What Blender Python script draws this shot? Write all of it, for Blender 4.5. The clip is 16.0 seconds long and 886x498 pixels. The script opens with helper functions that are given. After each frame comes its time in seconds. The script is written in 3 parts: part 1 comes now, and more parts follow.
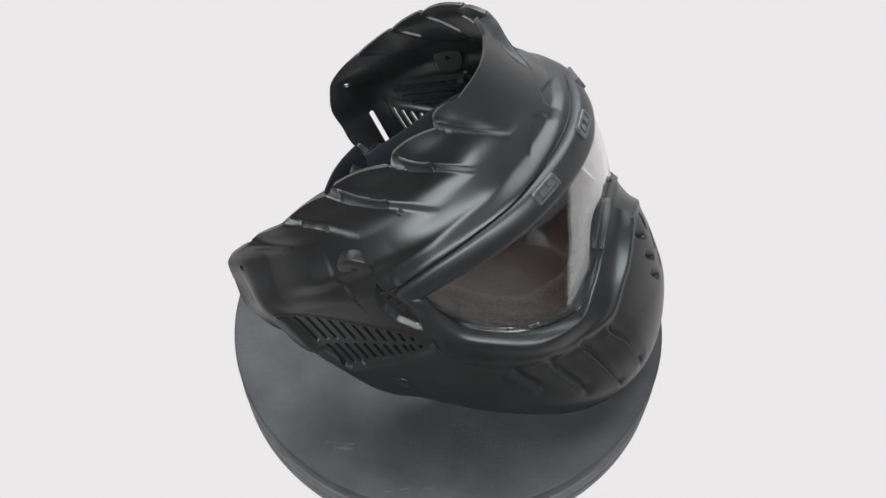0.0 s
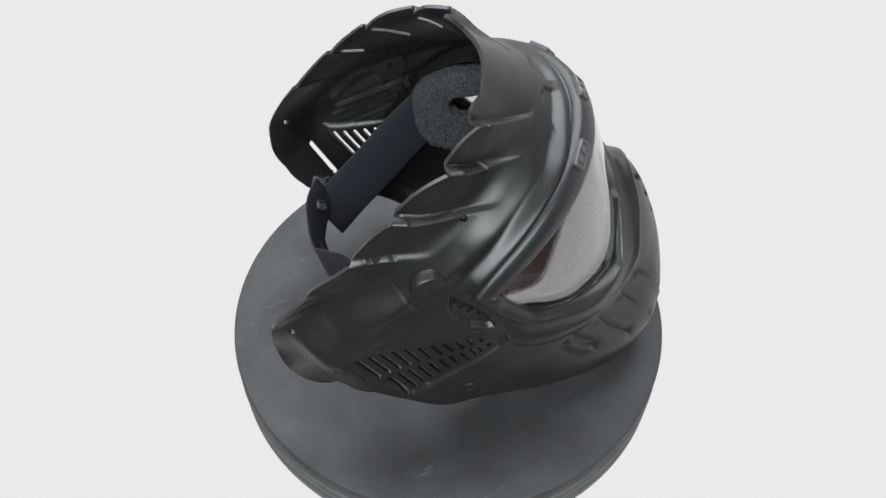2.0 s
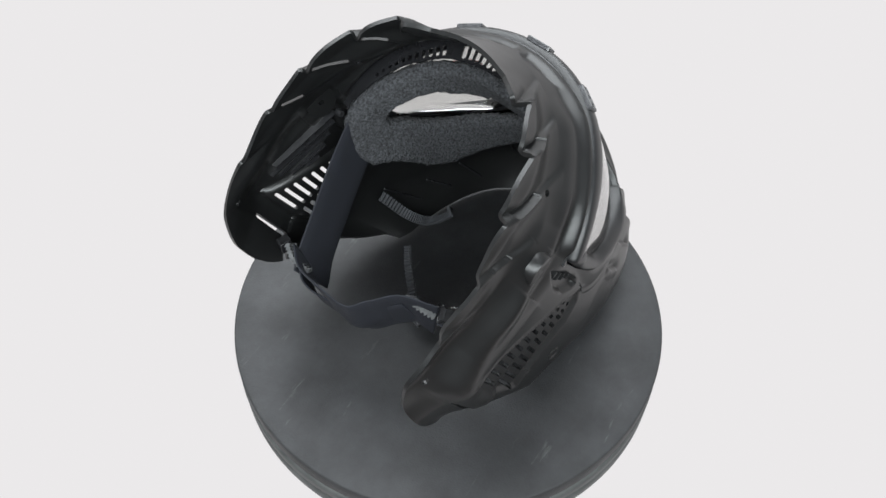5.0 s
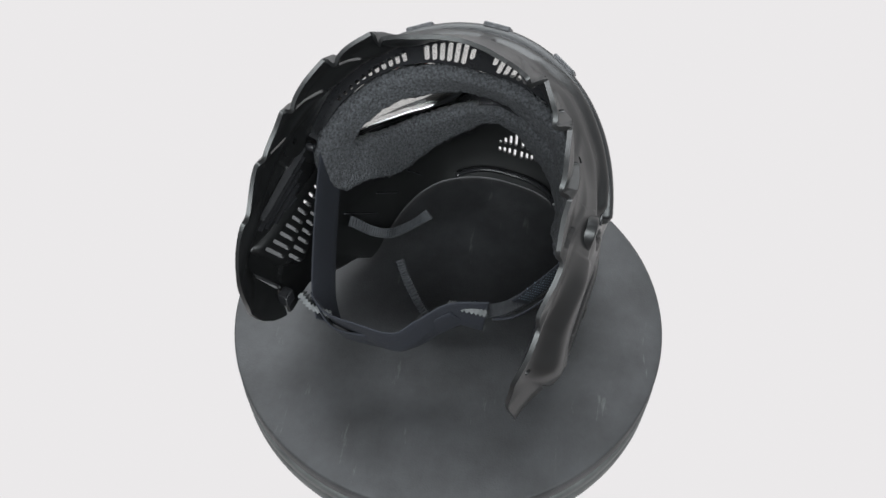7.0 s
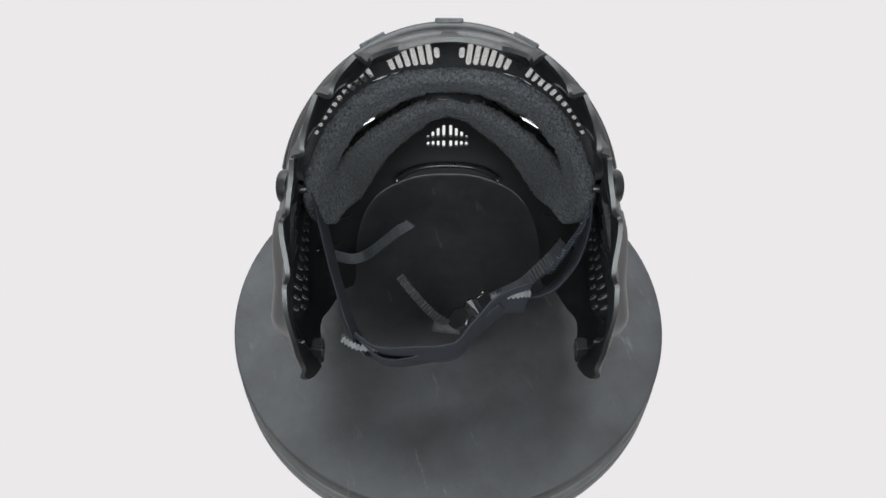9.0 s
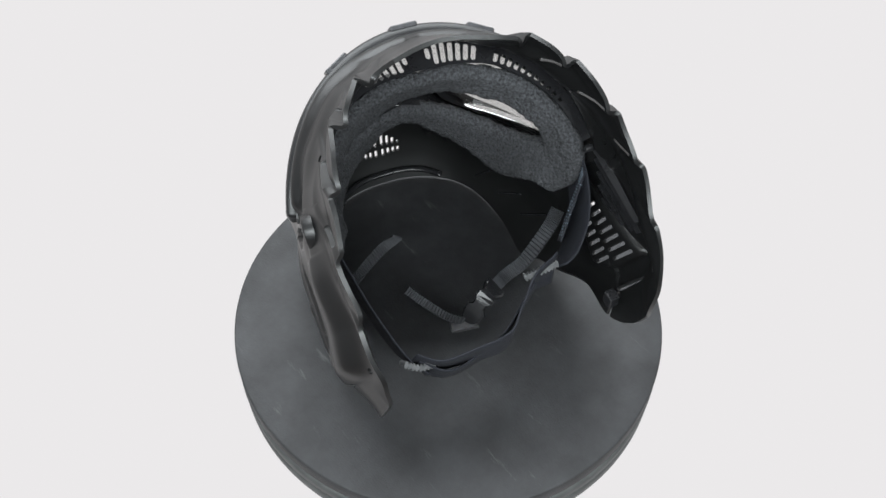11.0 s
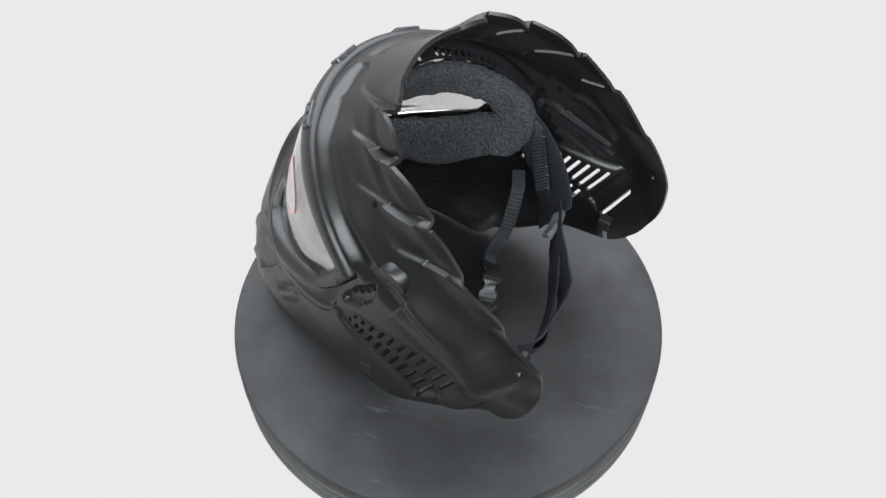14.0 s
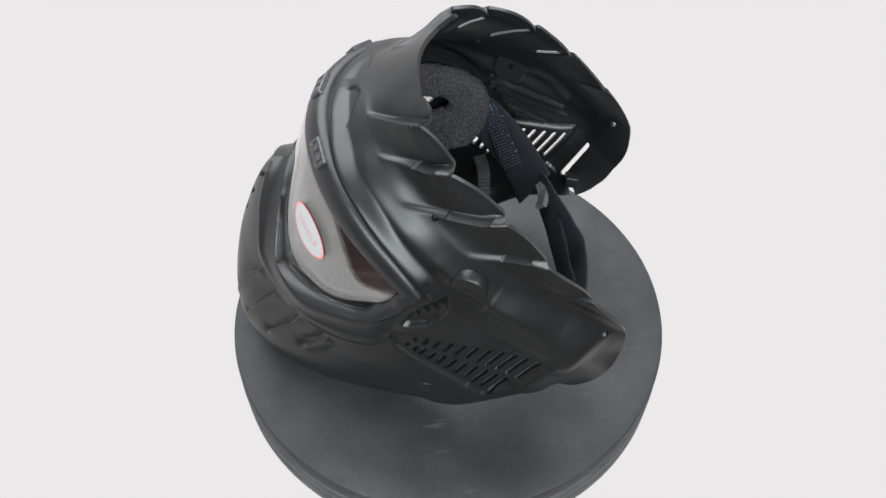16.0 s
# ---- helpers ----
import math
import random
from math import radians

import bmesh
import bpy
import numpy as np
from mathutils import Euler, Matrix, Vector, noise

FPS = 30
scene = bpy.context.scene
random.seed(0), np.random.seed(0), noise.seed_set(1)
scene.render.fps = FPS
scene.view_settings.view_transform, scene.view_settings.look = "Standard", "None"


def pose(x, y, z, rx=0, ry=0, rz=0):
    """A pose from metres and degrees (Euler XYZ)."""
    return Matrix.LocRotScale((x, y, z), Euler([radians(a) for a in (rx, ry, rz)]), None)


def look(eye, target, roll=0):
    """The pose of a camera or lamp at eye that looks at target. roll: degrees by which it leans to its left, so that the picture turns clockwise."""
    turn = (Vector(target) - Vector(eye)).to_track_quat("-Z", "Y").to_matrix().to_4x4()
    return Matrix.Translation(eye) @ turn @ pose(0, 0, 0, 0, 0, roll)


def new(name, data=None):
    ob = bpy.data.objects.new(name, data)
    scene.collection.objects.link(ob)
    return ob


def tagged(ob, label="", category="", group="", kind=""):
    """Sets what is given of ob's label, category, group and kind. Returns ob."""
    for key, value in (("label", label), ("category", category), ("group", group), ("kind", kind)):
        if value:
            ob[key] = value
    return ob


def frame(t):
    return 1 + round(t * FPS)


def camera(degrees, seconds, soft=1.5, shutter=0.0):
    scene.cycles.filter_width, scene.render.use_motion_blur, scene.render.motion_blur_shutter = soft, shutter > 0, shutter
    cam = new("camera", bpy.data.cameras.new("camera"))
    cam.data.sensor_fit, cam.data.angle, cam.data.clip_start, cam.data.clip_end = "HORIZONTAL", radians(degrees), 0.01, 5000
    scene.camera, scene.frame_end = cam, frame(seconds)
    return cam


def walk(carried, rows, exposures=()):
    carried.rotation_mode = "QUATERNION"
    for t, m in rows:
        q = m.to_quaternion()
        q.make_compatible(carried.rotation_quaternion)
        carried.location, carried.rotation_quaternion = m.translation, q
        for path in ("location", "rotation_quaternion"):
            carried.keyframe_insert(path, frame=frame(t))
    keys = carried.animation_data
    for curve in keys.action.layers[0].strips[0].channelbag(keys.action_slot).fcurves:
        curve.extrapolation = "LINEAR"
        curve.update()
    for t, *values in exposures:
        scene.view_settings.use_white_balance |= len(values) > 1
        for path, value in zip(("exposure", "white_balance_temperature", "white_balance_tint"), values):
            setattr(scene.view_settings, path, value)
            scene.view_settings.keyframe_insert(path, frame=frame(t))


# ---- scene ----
# camera: stands still before a turning platter
cam = camera(57.99, 16.0)
EYE = (0.0, -0.36, 0.4974)
AIM = (-0.00427, 0.02445, 0.03677)
walk(cam, [(0.0, look(EYE, AIM, 0.06)), (16.0, look(EYE, AIM, 0.06))])

# ---- light: white studio, one wide soft box above and one before the turntable ----
world = bpy.data.worlds.new("studio")
scene.world = world
world.use_nodes = True
world.node_tree.nodes["Background"].inputs[0].default_value = (0.93, 0.96, 1.0, 1)
world.node_tree.nodes["Background"].inputs[1].default_value = 0.18


def soft_box(place, target, size_x, size_y, watts, colour):
    lamp = bpy.data.lights.new("soft_box", "AREA")
    lamp.shape, lamp.size, lamp.size_y = "RECTANGLE", size_x, size_y
    lamp.energy, lamp.color = watts, colour
    ob = new("soft_box", lamp)
    ob.matrix_world = look(place, target)
    return ob


soft_box((-0.15, 0.75, 1.4), (0, 0, 0.1), 2.0, 1.5, 60, (0.92, 0.97, 1.0))
soft_box((0.0, -1.05, 0.98), (0, 0, 0.12), 2.2, 0.5, 46, (0.91, 0.98, 1.0))

# ---- materials ----


def nodes_of(name):
    m = bpy.data.materials.new(name)
    m.use_nodes = True
    nt = m.node_tree
    return m, nt, nt.nodes["Principled BSDF"]


def add(nt, kind, **values):
    n = nt.nodes.new(kind)
    for k, v in values.items():
        n.inputs[k.replace("_", " ")].default_value = v
    return n


def rough_stuff(name, dark, light, scale, rough=(0.4, 0.55), bump=0.1, fine=900.0, metal=0.0, dist=0.0004, spec=0.5):
    """A surface with a broad variation of colour and gloss and a fine grain."""
    m, nt, b = nodes_of(name)
    L = nt.links.new
    tc = add(nt, "ShaderNodeTexCoord")
    n1 = add(nt, "ShaderNodeTexNoise", Scale=scale, Detail=6.0, Roughness=0.6)
    n2 = add(nt, "ShaderNodeTexNoise", Scale=fine, Detail=3.0)
    L(tc.outputs["Object"], n1.inputs["Vector"])
    L(tc.outputs["Object"], n2.inputs["Vector"])
    ramp = nt.nodes.new("ShaderNodeValToRGB")
    ramp.color_ramp.elements[0].position, ramp.color_ramp.elements[0].color = 0.3, (*dark, 1)
    ramp.color_ramp.elements[1].position, ramp.color_ramp.elements[1].color = 0.7, (*light, 1)
    L(n1.outputs["Fac"], ramp.inputs["Fac"])
    L(ramp.outputs["Color"], b.inputs["Base Color"])
    mr = add(nt, "ShaderNodeMapRange", To_Min=rough[0], To_Max=rough[1])
    L(n1.outputs["Fac"], mr.inputs["Value"])
    L(mr.outputs["Result"], b.inputs["Roughness"])
    bp = add(nt, "ShaderNodeBump", Strength=bump, Distance=dist)
    L(n2.outputs["Fac"], bp.inputs["Height"])
    L(bp.outputs["Normal"], b.inputs["Normal"])
    b.inputs["Metallic"].default_value = metal
    b.inputs["Specular IOR Level"].default_value = spec
    return m


def rubber():
    """Dark rubber mat: cloudy stains, brushed streaks and pale scuffs."""
    m, nt, b = nodes_of("dark_rubber_mat")
    L = nt.links.new
    tc = add(nt, "ShaderNodeTexCoord")
    cloud = add(nt, "ShaderNodeTexNoise", Scale=22.0, Detail=8.0, Roughness=0.66)
    L(tc.outputs["Object"], cloud.inputs["Vector"])
    mp = nt.nodes.new("ShaderNodeMapping")
    mp.inputs["Scale"].default_value, mp.inputs["Rotation"].default_value = (18, 95, 18), (0, 0, 0.5)
    L(tc.outputs["Object"], mp.inputs["Vector"])
    streak = add(nt, "ShaderNodeTexNoise", Scale=1.0, Detail=5.0, Roughness=0.65)
    L(mp.outputs["Vector"], streak.inputs["Vector"])
    fine = add(nt, "ShaderNodeTexNoise", Scale=700.0, Detail=3.0)
    L(tc.outputs["Object"], fine.inputs["Vector"])
    ramp = nt.nodes.new("ShaderNodeValToRGB")
    e = ramp.color_ramp.elements
    e[0].position, e[0].color = 0.34, (0.0100, 0.0102, 0.0111, 1)
    e[1].position, e[1].color = 0.66, (0.025, 0.0254, 0.0276, 1)
    L(cloud.outputs["Fac"], ramp.inputs["Fac"])
    scuff = nt.nodes.new("ShaderNodeValToRGB")
    e = scuff.color_ramp.elements
    e[0].position, e[0].color = 0.63, (0, 0, 0, 1)
    e[1].position, e[1].color = 0.80, (1, 1, 1, 1)
    L(streak.outputs["Fac"], scuff.inputs["Fac"])
    amount = add(nt, "ShaderNodeMath")
    amount.operation = "MULTIPLY"
    amount.inputs[1].default_value = 0.8
    L(scuff.outputs["Color"], amount.inputs[0])
    mix = nt.nodes.new("ShaderNodeMix")
    mix.data_type = "RGBA"
    mix.inputs["B"].default_value = (0.12, 0.12, 0.118, 1)
    L(amount.outputs[0], mix.inputs["Factor"])
    L(ramp.outputs["Color"], mix.inputs["A"])
    L(mix.outputs["Result"], b.inputs["Base Color"])
    rg = add(nt, "ShaderNodeMapRange", To_Min=0.74, To_Max=0.5)
    L(cloud.outputs["Fac"], rg.inputs["Value"])
    L(rg.outputs["Result"], b.inputs["Roughness"])
    add1 = add(nt, "ShaderNodeMath")
    L(streak.outputs["Fac"], add1.inputs[0])
    L(fine.outputs["Fac"], add1.inputs[1])
    bp = add(nt, "ShaderNodeBump", Strength=0.5, Distance=0.0005)
    L(add1.outputs[0], bp.inputs["Height"])
    L(bp.outputs["Normal"], b.inputs["Normal"])
    return m


SHELL = rough_stuff("matt_black_plastic", (0.006, 0.0062, 0.0064), (0.010, 0.0102, 0.0105), 30, (0.32, 0.40), 0.08, 1500, dist=0.0002)
FRAME = rough_stuff("satin_black_plastic", (0.008, 0.0083, 0.009), (0.012, 0.0124, 0.0135), 40, (0.36, 0.44), 0.05, 1500, dist=0.0002)
RUBBER = rubber()
EDGE = rough_stuff("worn_dark_edge", (0.035, 0.037, 0.037), (0.07, 0.073, 0.072), 60, (0.5, 0.7), 0.3, 500)
FOAM = rough_stuff("black_open_foam", (0.003, 0.003, 0.0035), (0.085, 0.088, 0.096), 620, (0.85, 1.0), 1.0, 480, dist=0.003)
NAVY = rough_stuff("navy_elastic", (0.006, 0.007, 0.0115), (0.010, 0.0115, 0.018), 120, (0.75, 0.9), 0.4, 1800)
WEB = rough_stuff("black_webbing", (0.02, 0.021, 0.024), (0.045, 0.047, 0.053), 200, (0.7, 0.85), 0.5, 1500)
GREYWEB = rough_stuff("grey_ribbed_webbing", (0.055, 0.057, 0.059), (0.12, 0.122, 0.125), 200, (0.7, 0.85), 0.5, 1500)
GLOSS = rough_stuff("black_gloss_plastic", (0.012, 0.012, 0.013), (0.018, 0.018, 0.02), 50, (0.22, 0.3), 0.03, 900)
GREYCLIP = rough_stuff("grey_clip_plastic", (0.03, 0.03, 0.032), (0.07, 0.07, 0.075), 300, (0.3, 0.42), 0.1, 900)


def glass():
    m, nt, b = nodes_of("clear_lens")
    b.inputs["Base Color"].default_value = (0.93, 0.93, 0.92, 1)
    b.inputs["Transmission Weight"].default_value = 1.0
    b.inputs["Roughness"].default_value = 0.02
    b.inputs["IOR"].default_value = 1.78
    return m


LENS = glass()


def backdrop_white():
    m, nt, b = nodes_of("glowing_white_backdrop")
    # the even white is emission put into the sheet; no lamp lights it
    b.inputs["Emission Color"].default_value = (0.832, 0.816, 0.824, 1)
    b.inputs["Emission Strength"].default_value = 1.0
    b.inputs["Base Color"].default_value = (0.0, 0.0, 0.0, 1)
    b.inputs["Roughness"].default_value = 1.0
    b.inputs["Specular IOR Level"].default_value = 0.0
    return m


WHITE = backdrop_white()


def plain(name, colour, rough=0.5):
    m, nt, b = nodes_of(name)
    b.inputs["Base Color"].default_value = (*colour, 1)
    b.inputs["Roughness"].default_value = rough
    return m


STICKER = plain("white_sticker_paper", (0.42, 0.42, 0.42), 0.55)
RED = plain("red_print", (0.75, 0.22, 0.22), 0.5)
PINK = plain("faded_red_print", (0.5, 0.2, 0.24), 0.55)

# ---- mesh helpers ----


def mesh_of(name, bm, material, smooth=True):
    me = bpy.data.meshes.new(name)
    bm.normal_update()
    for f in bm.faces:
        f.smooth = smooth
    bm.to_mesh(me)
    bm.free()
    me.materials.append(material)
    return me


def part(name, bm, material, parent=None, label="", smooth=True):
    ob = new(name, mesh_of(name, bm, material, smooth))
    if parent is not None:
        ob.parent = parent
    if label:
        tagged(ob, label)
    return ob


def bevelled(ob, width=0.0006, segments=2):
    mod = ob.modifiers.new("bevel", "BEVEL")
    mod.width, mod.segments, mod.limit_method = width, segments, "ANGLE"
    return ob


def table(pairs):
    xs, ys = [p[0] for p in pairs], [p[1] for p in pairs]

    def f(x):
        return float(np.interp(x, xs, ys))
    return f


def smooth_table(pairs):
    """Interpolation without kinks through the pairs (cubic, clamped)."""
    xs, ys = np.array([p[0] for p in pairs], float), np.array([p[1] for p in pairs], float)
    sl = np.diff(ys) / np.diff(xs)
    m = np.concatenate([[sl[0]], np.where(sl[:-1] * sl[1:] > 0, 2 * sl[:-1] * sl[1:] / (sl[:-1] + sl[1:] + 1e-12), 0), [sl[-1]]])

    def f(x):
        x = min(max(x, xs[0]), xs[-1])
        i = min(int(np.searchsorted(xs, x, side="right")) - 1, len(xs) - 2)
        h = xs[i + 1] - xs[i]
        t = (x - xs[i]) / h
        return float((1 + 2 * t) * (1 - t) ** 2 * ys[i] + t * (1 - t) ** 2 * h * m[i] + t * t * (3 - 2 * t) * ys[i + 1] + t * t * (t - 1) * h * m[i + 1])
    return f


def ease(x):
    x = min(max(x, 0.0), 1.0)
    return x * x * (3 - 2 * x)


def grid_faces(bm, rows, closed=False):
    """Quads between rows of vertices."""
    for a, b in zip(rows, rows[1:]):
        n = len(a)
        for j in range(n if closed else n - 1):
            q = [a[j], a[(j + 1) % n], b[(j + 1) % n], b[j]]
            if len(set(q)) == 4:
                bm.faces.new(q)


def lathe(bm, profile, n=64, centre=(0, 0, 0)):
    """A turned body round z from (radius, height) pairs; closes at radius 0."""
    rows = []
    for r, z in profile:
        if r < 1e-7:
            rows.append([bm.verts.new((centre[0], centre[1], centre[2] + z))])
        else:
            rows.append([bm.verts.new((centre[0] + r * math.cos(6.283185307 * k / n), centre[1] + r * math.sin(6.283185307 * k / n), centre[2] + z)) for k in range(n)])
    for a, b in zip(rows, rows[1:]):
        for k in range(n):
            if len(a) == 1 and len(b) > 1:
                bm.faces.new((a[0], b[k], b[(k + 1) % n]))
            elif len(b) == 1 and len(a) > 1:
                bm.faces.new((a[k], a[(k + 1) % n], b[0]))
            elif len(a) > 1:
                bm.faces.new((a[k], a[(k + 1) % n], b[(k + 1) % n], b[k]))
    bmesh.ops.recalc_face_normals(bm, faces=bm.faces)


# ---- setting ----
PLATTER_R = 0.1618
SHEET_END = -0.19                       # the white sheet ends before the turntable


def sweep(bm):
    """A white sheet that lies under the turntable and rises behind and beside it."""
    n, m = 48, 60
    rows = []
    for i in range(n + 1):
        x = -2.5 + 5.0 * i / n
        row = []
        for j in range(m + 1):
            y = SHEET_END + (2.6 - SHEET_END) * j / m
            r = math.hypot(x, max(y, 0.0))
            z = -0.05 + 1.35 * max(0.0, min((r - 1.8) / 0.75, 1.0)) ** 2
            row.append(bm.verts.new((x, y, z)))
        rows.append(row)
    grid_faces(bm, rows)
    bmesh.ops.recalc_face_normals(bm, faces=bm.faces)
    for f in bm.faces:
        if f.normal.z < 0:
            f.normal_flip()


bm = bmesh.new()
sweep(bm)
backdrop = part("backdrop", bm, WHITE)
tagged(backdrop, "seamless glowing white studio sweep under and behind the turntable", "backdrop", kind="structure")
WOOD = rough_stuff("red_brown_wood", (0.014, 0.005, 0.0035), (0.036, 0.014, 0.009), 9, (0.45, 0.6), 0.2, 200)
bm = bmesh.new()
bmesh.ops.create_cube(bm, size=1.0, matrix=Matrix.Translation((0, -1.34, -0.072)) @ Matrix.Diagonal((5.0, 2.6, 0.04, 1)))
tagged(part("table_top", bm, WOOD, smooth=False), "red-brown wooden table top before the white sheet", "table top", kind="structure")

# ---- turntable ----
turntable = tagged(new("turntable"), "round dark grey rubber-topped turntable with scuffed edge", "turntable")
turntable.location = (0, 0, 0)
bm = bmesh.new()
lathe(bm, [(0, 0), (0.05, 0), (0.1, 0), (0.14, 0), (PLATTER_R - 0.0015, 0), (PLATTER_R - 0.0004, -0.0004), (PLATTER_R, -0.0016), (PLATTER_R, -0.013), (PLATTER_R - 0.001, -0.015), (0, -0.015)], 160)
top = part("platter", bm, RUBBER, turntable, "dark grey rubber-covered disc with faint scuffs")
bm = bmesh.new()
lathe(bm, [(0, -0.015), (PLATTER_R - 0.003, -0.015), (PLATTER_R - 0.003, -0.017), (PLATTER_R - 0.0005, -0.0175), (PLATTER_R + 0.0007, -0.019), (PLATTER_R + 0.0007, -0.027), (PLATTER_R - 0.0007, -0.028), (PLATTER_R - 0.0007, -0.0295), (PLATTER_R + 0.0007, -0.0305), (PLATTER_R + 0.0007, -0.040), (PLATTER_R - 0.001, -0.042), (0.12, -0.042), (0.12, -0.05), (0, -0.05)], 160)
part("base", bm, EDGE, turntable, "dark lower disc with worn rim")

# ---- the mask ----
# Its own space: D forward, Y to its left, H along its height, in millimetres; it leans back on its chin.
LEAN_C, LEAN_S = 0.8571, 0.5151


def M(d, y, h):
    return Vector(((LEAN_C * d - LEAN_S * h) / 1000, y / 1000, (LEAN_S * d + LEAN_C * h) / 1000))


FRONT = smooth_table([(-95, 108), (-77, 122), (-55, 145), (-34, 157), (2, 168), (40, 172), (68, 167), (100, 166), (124, 163), (137, 159), (150, 152.5), (162, 145.5), (176, 138.5), (190, 133), (200, 130)])
SIDE = smooth_table([(-95, 75), (-70, 85), (-33, 93), (-10, 97), (20, 100), (40, 102), (60, 102), (100, 102), (124, 102), (140, 98), (157, 91.5), (181, 84), (190, 81), (200, 79)])
POWER = smooth_table([(-80, 0.86), (-35, 0.92), (10, 1.12), (60, 1.2), (100, 1.0), (200, 1.0)])
TOP = smooth_table([(-99, 116), (-97, 130), (-93, 143), (-88, 152), (-80, 162), (-68, 168), (-47, 175), (-28, 179), (-10, 183.5), (8, 187), (27, 190), (50, 190.5), (73, 189), (111, 188), (140, 188.5), (180, 188)])
REAR_LOW = smooth_table([(-99, 109), (-97, 98), (-92, 88), (-84, 80), (-75, 68), (-65, 54), (-46, 14), (-38, 0)])
# scallop slits: s at the rear edge, s and h at the inner end
SLITS = [(-46, -19, 165, 0.9), (-10, 26, 163, 1.6), (27, 71, 157, 3.0), (73, 106, 160, 4.4), (111, 140, 160, 4.8)]
VENT_TOP = [(-58, 126), (-37, 116), (-12, 102), (10, 91), (27, 75)]
VENT_LOW = [(-58, 62), (-44, 63), (-25, 65), (0, 67), (27, 70)]
VENT = VENT_TOP + [(22, 68), (0, 66), (-25, 64), (-50, 61), (-60, 90)]
MOON = [(19, 133), (14, 127), (11, 115), (13, 102), (20, 92), (24, 90), (25, 95), (24.5, 104), (23.5, 116)]
FLARE = smooth_table([(-40, 0), (-12, 6.5), (27, 6), (73, 6.5), (111, 5), (124, 2.6), (150, 0), (180, 0)])
TEMPLE = smooth_table([(-45, 0), (-10, 4.5), (16, 5.2), (34, 4.5), (58, 1.5), (80, 0), (180, 0)])
BROW = smooth_table([(40, 0), (62, 3), (100, 3.2), (130, 0), (180, 0)])
DENTS = [[(131, 142), (150, 141.5), (176, 141), (176, 150), (166, 154), (148, 149)]]
CHIN = [((111, 12), (119, -6), (127, -30)), ((92, 15), (97, -6), (103, -31)), ((72, 18), (73, 4), (78, -14)), ((52, 25), (53, 16), (56, 6))]
NOSE_SLITS = [((166, 47), (172, 42)), ((164, 31), (172, 23)), ((163, 16), (171, 6))]
FOLD = [(4, 146), (-28, 148), (-47, 145), (-60, 137), (-67, 116), (-66, 95)]
RIDGE = smooth_table([(27, 68), (33, 57), (49, 40), (79, 24), (113, 23), (134, 38), (161, 53), (180, 58)])


vt_line = table(VENT_TOP)


def seg_dist(p, a, b):
    ax, ay, bx, by = a[0], a[1], b[0], b[1]
    vx, vy = bx - ax, by - ay
    t = ((p[0] - ax) * vx + (p[1] - ay) * vy) / (vx * vx + vy * vy + 1e-9)
    t = min(max(t, 0), 1)
    return math.hypot(p[0] - ax - t * vx, p[1] - ay - t * vy)


def line_dist(p, pts):
    return min(seg_dist(p, a, b) for a, b in zip(pts, pts[1:]))


def inside_by(p, poly):
    """How far p lies inside a polygon; negative outside."""
    inn, n = False, len(poly)
    for i in range(n):
        (x0, y0), (x1, y1) = poly[i], poly[(i + 1) % n]
        if (y0 > p[1]) != (y1 > p[1]) and p[0] < (x1 - x0) * (p[1] - y0) / (y1 - y0) + x0:
            inn = not inn
    d = line_dist(p, poly + [poly[0]])
    return d if inn else -d


def scallop(s, h):
    """Outward lift of the overlapping lobes along the rear edge: proud behind each slit, scooped out before it."""
    if h < 150 or s > 165:
        return 0.0
    val = 0.0
    for s0, s1, h1, amp in SLITS:
        rise = TOP(s0) - h1
        k = (h - h1) / rise
        if k <= -0.15:
            continue
        slant = rise / math.hypot(rise, s1 - s0)
        near = (s1 + (s0 - s1) * k - s) * slant      # square to the slit; positive behind it
        if near < -22 or near > 40:
            continue
        kk = min(max(k + 0.1, 0.0), 1.1) ** 0.7 * amp
        step = ease((near + 2.0) / 4.0)
        val += kk * (step * math.exp(-max(near, 0) / 9.0) - 1.0 * (1 - step) * math.exp(min(near + 1.0, 0) / 5.0))
    return val


def edge_lift(s):
    """The rear edge stands higher between the slits."""
    marks = [m[0] for m in SLITS] + [138]
    for a, b, amp in zip(marks, marks[1:], (1.5, 2.0, 3.0, 4.5, 5.0)):
        if a <= s <= b:
            w = (s - a) / (b - a)
            return amp * math.sin(math.pi * w ** (0.8 if b < 137 else 0.55)) ** 0.9
    return 0.0


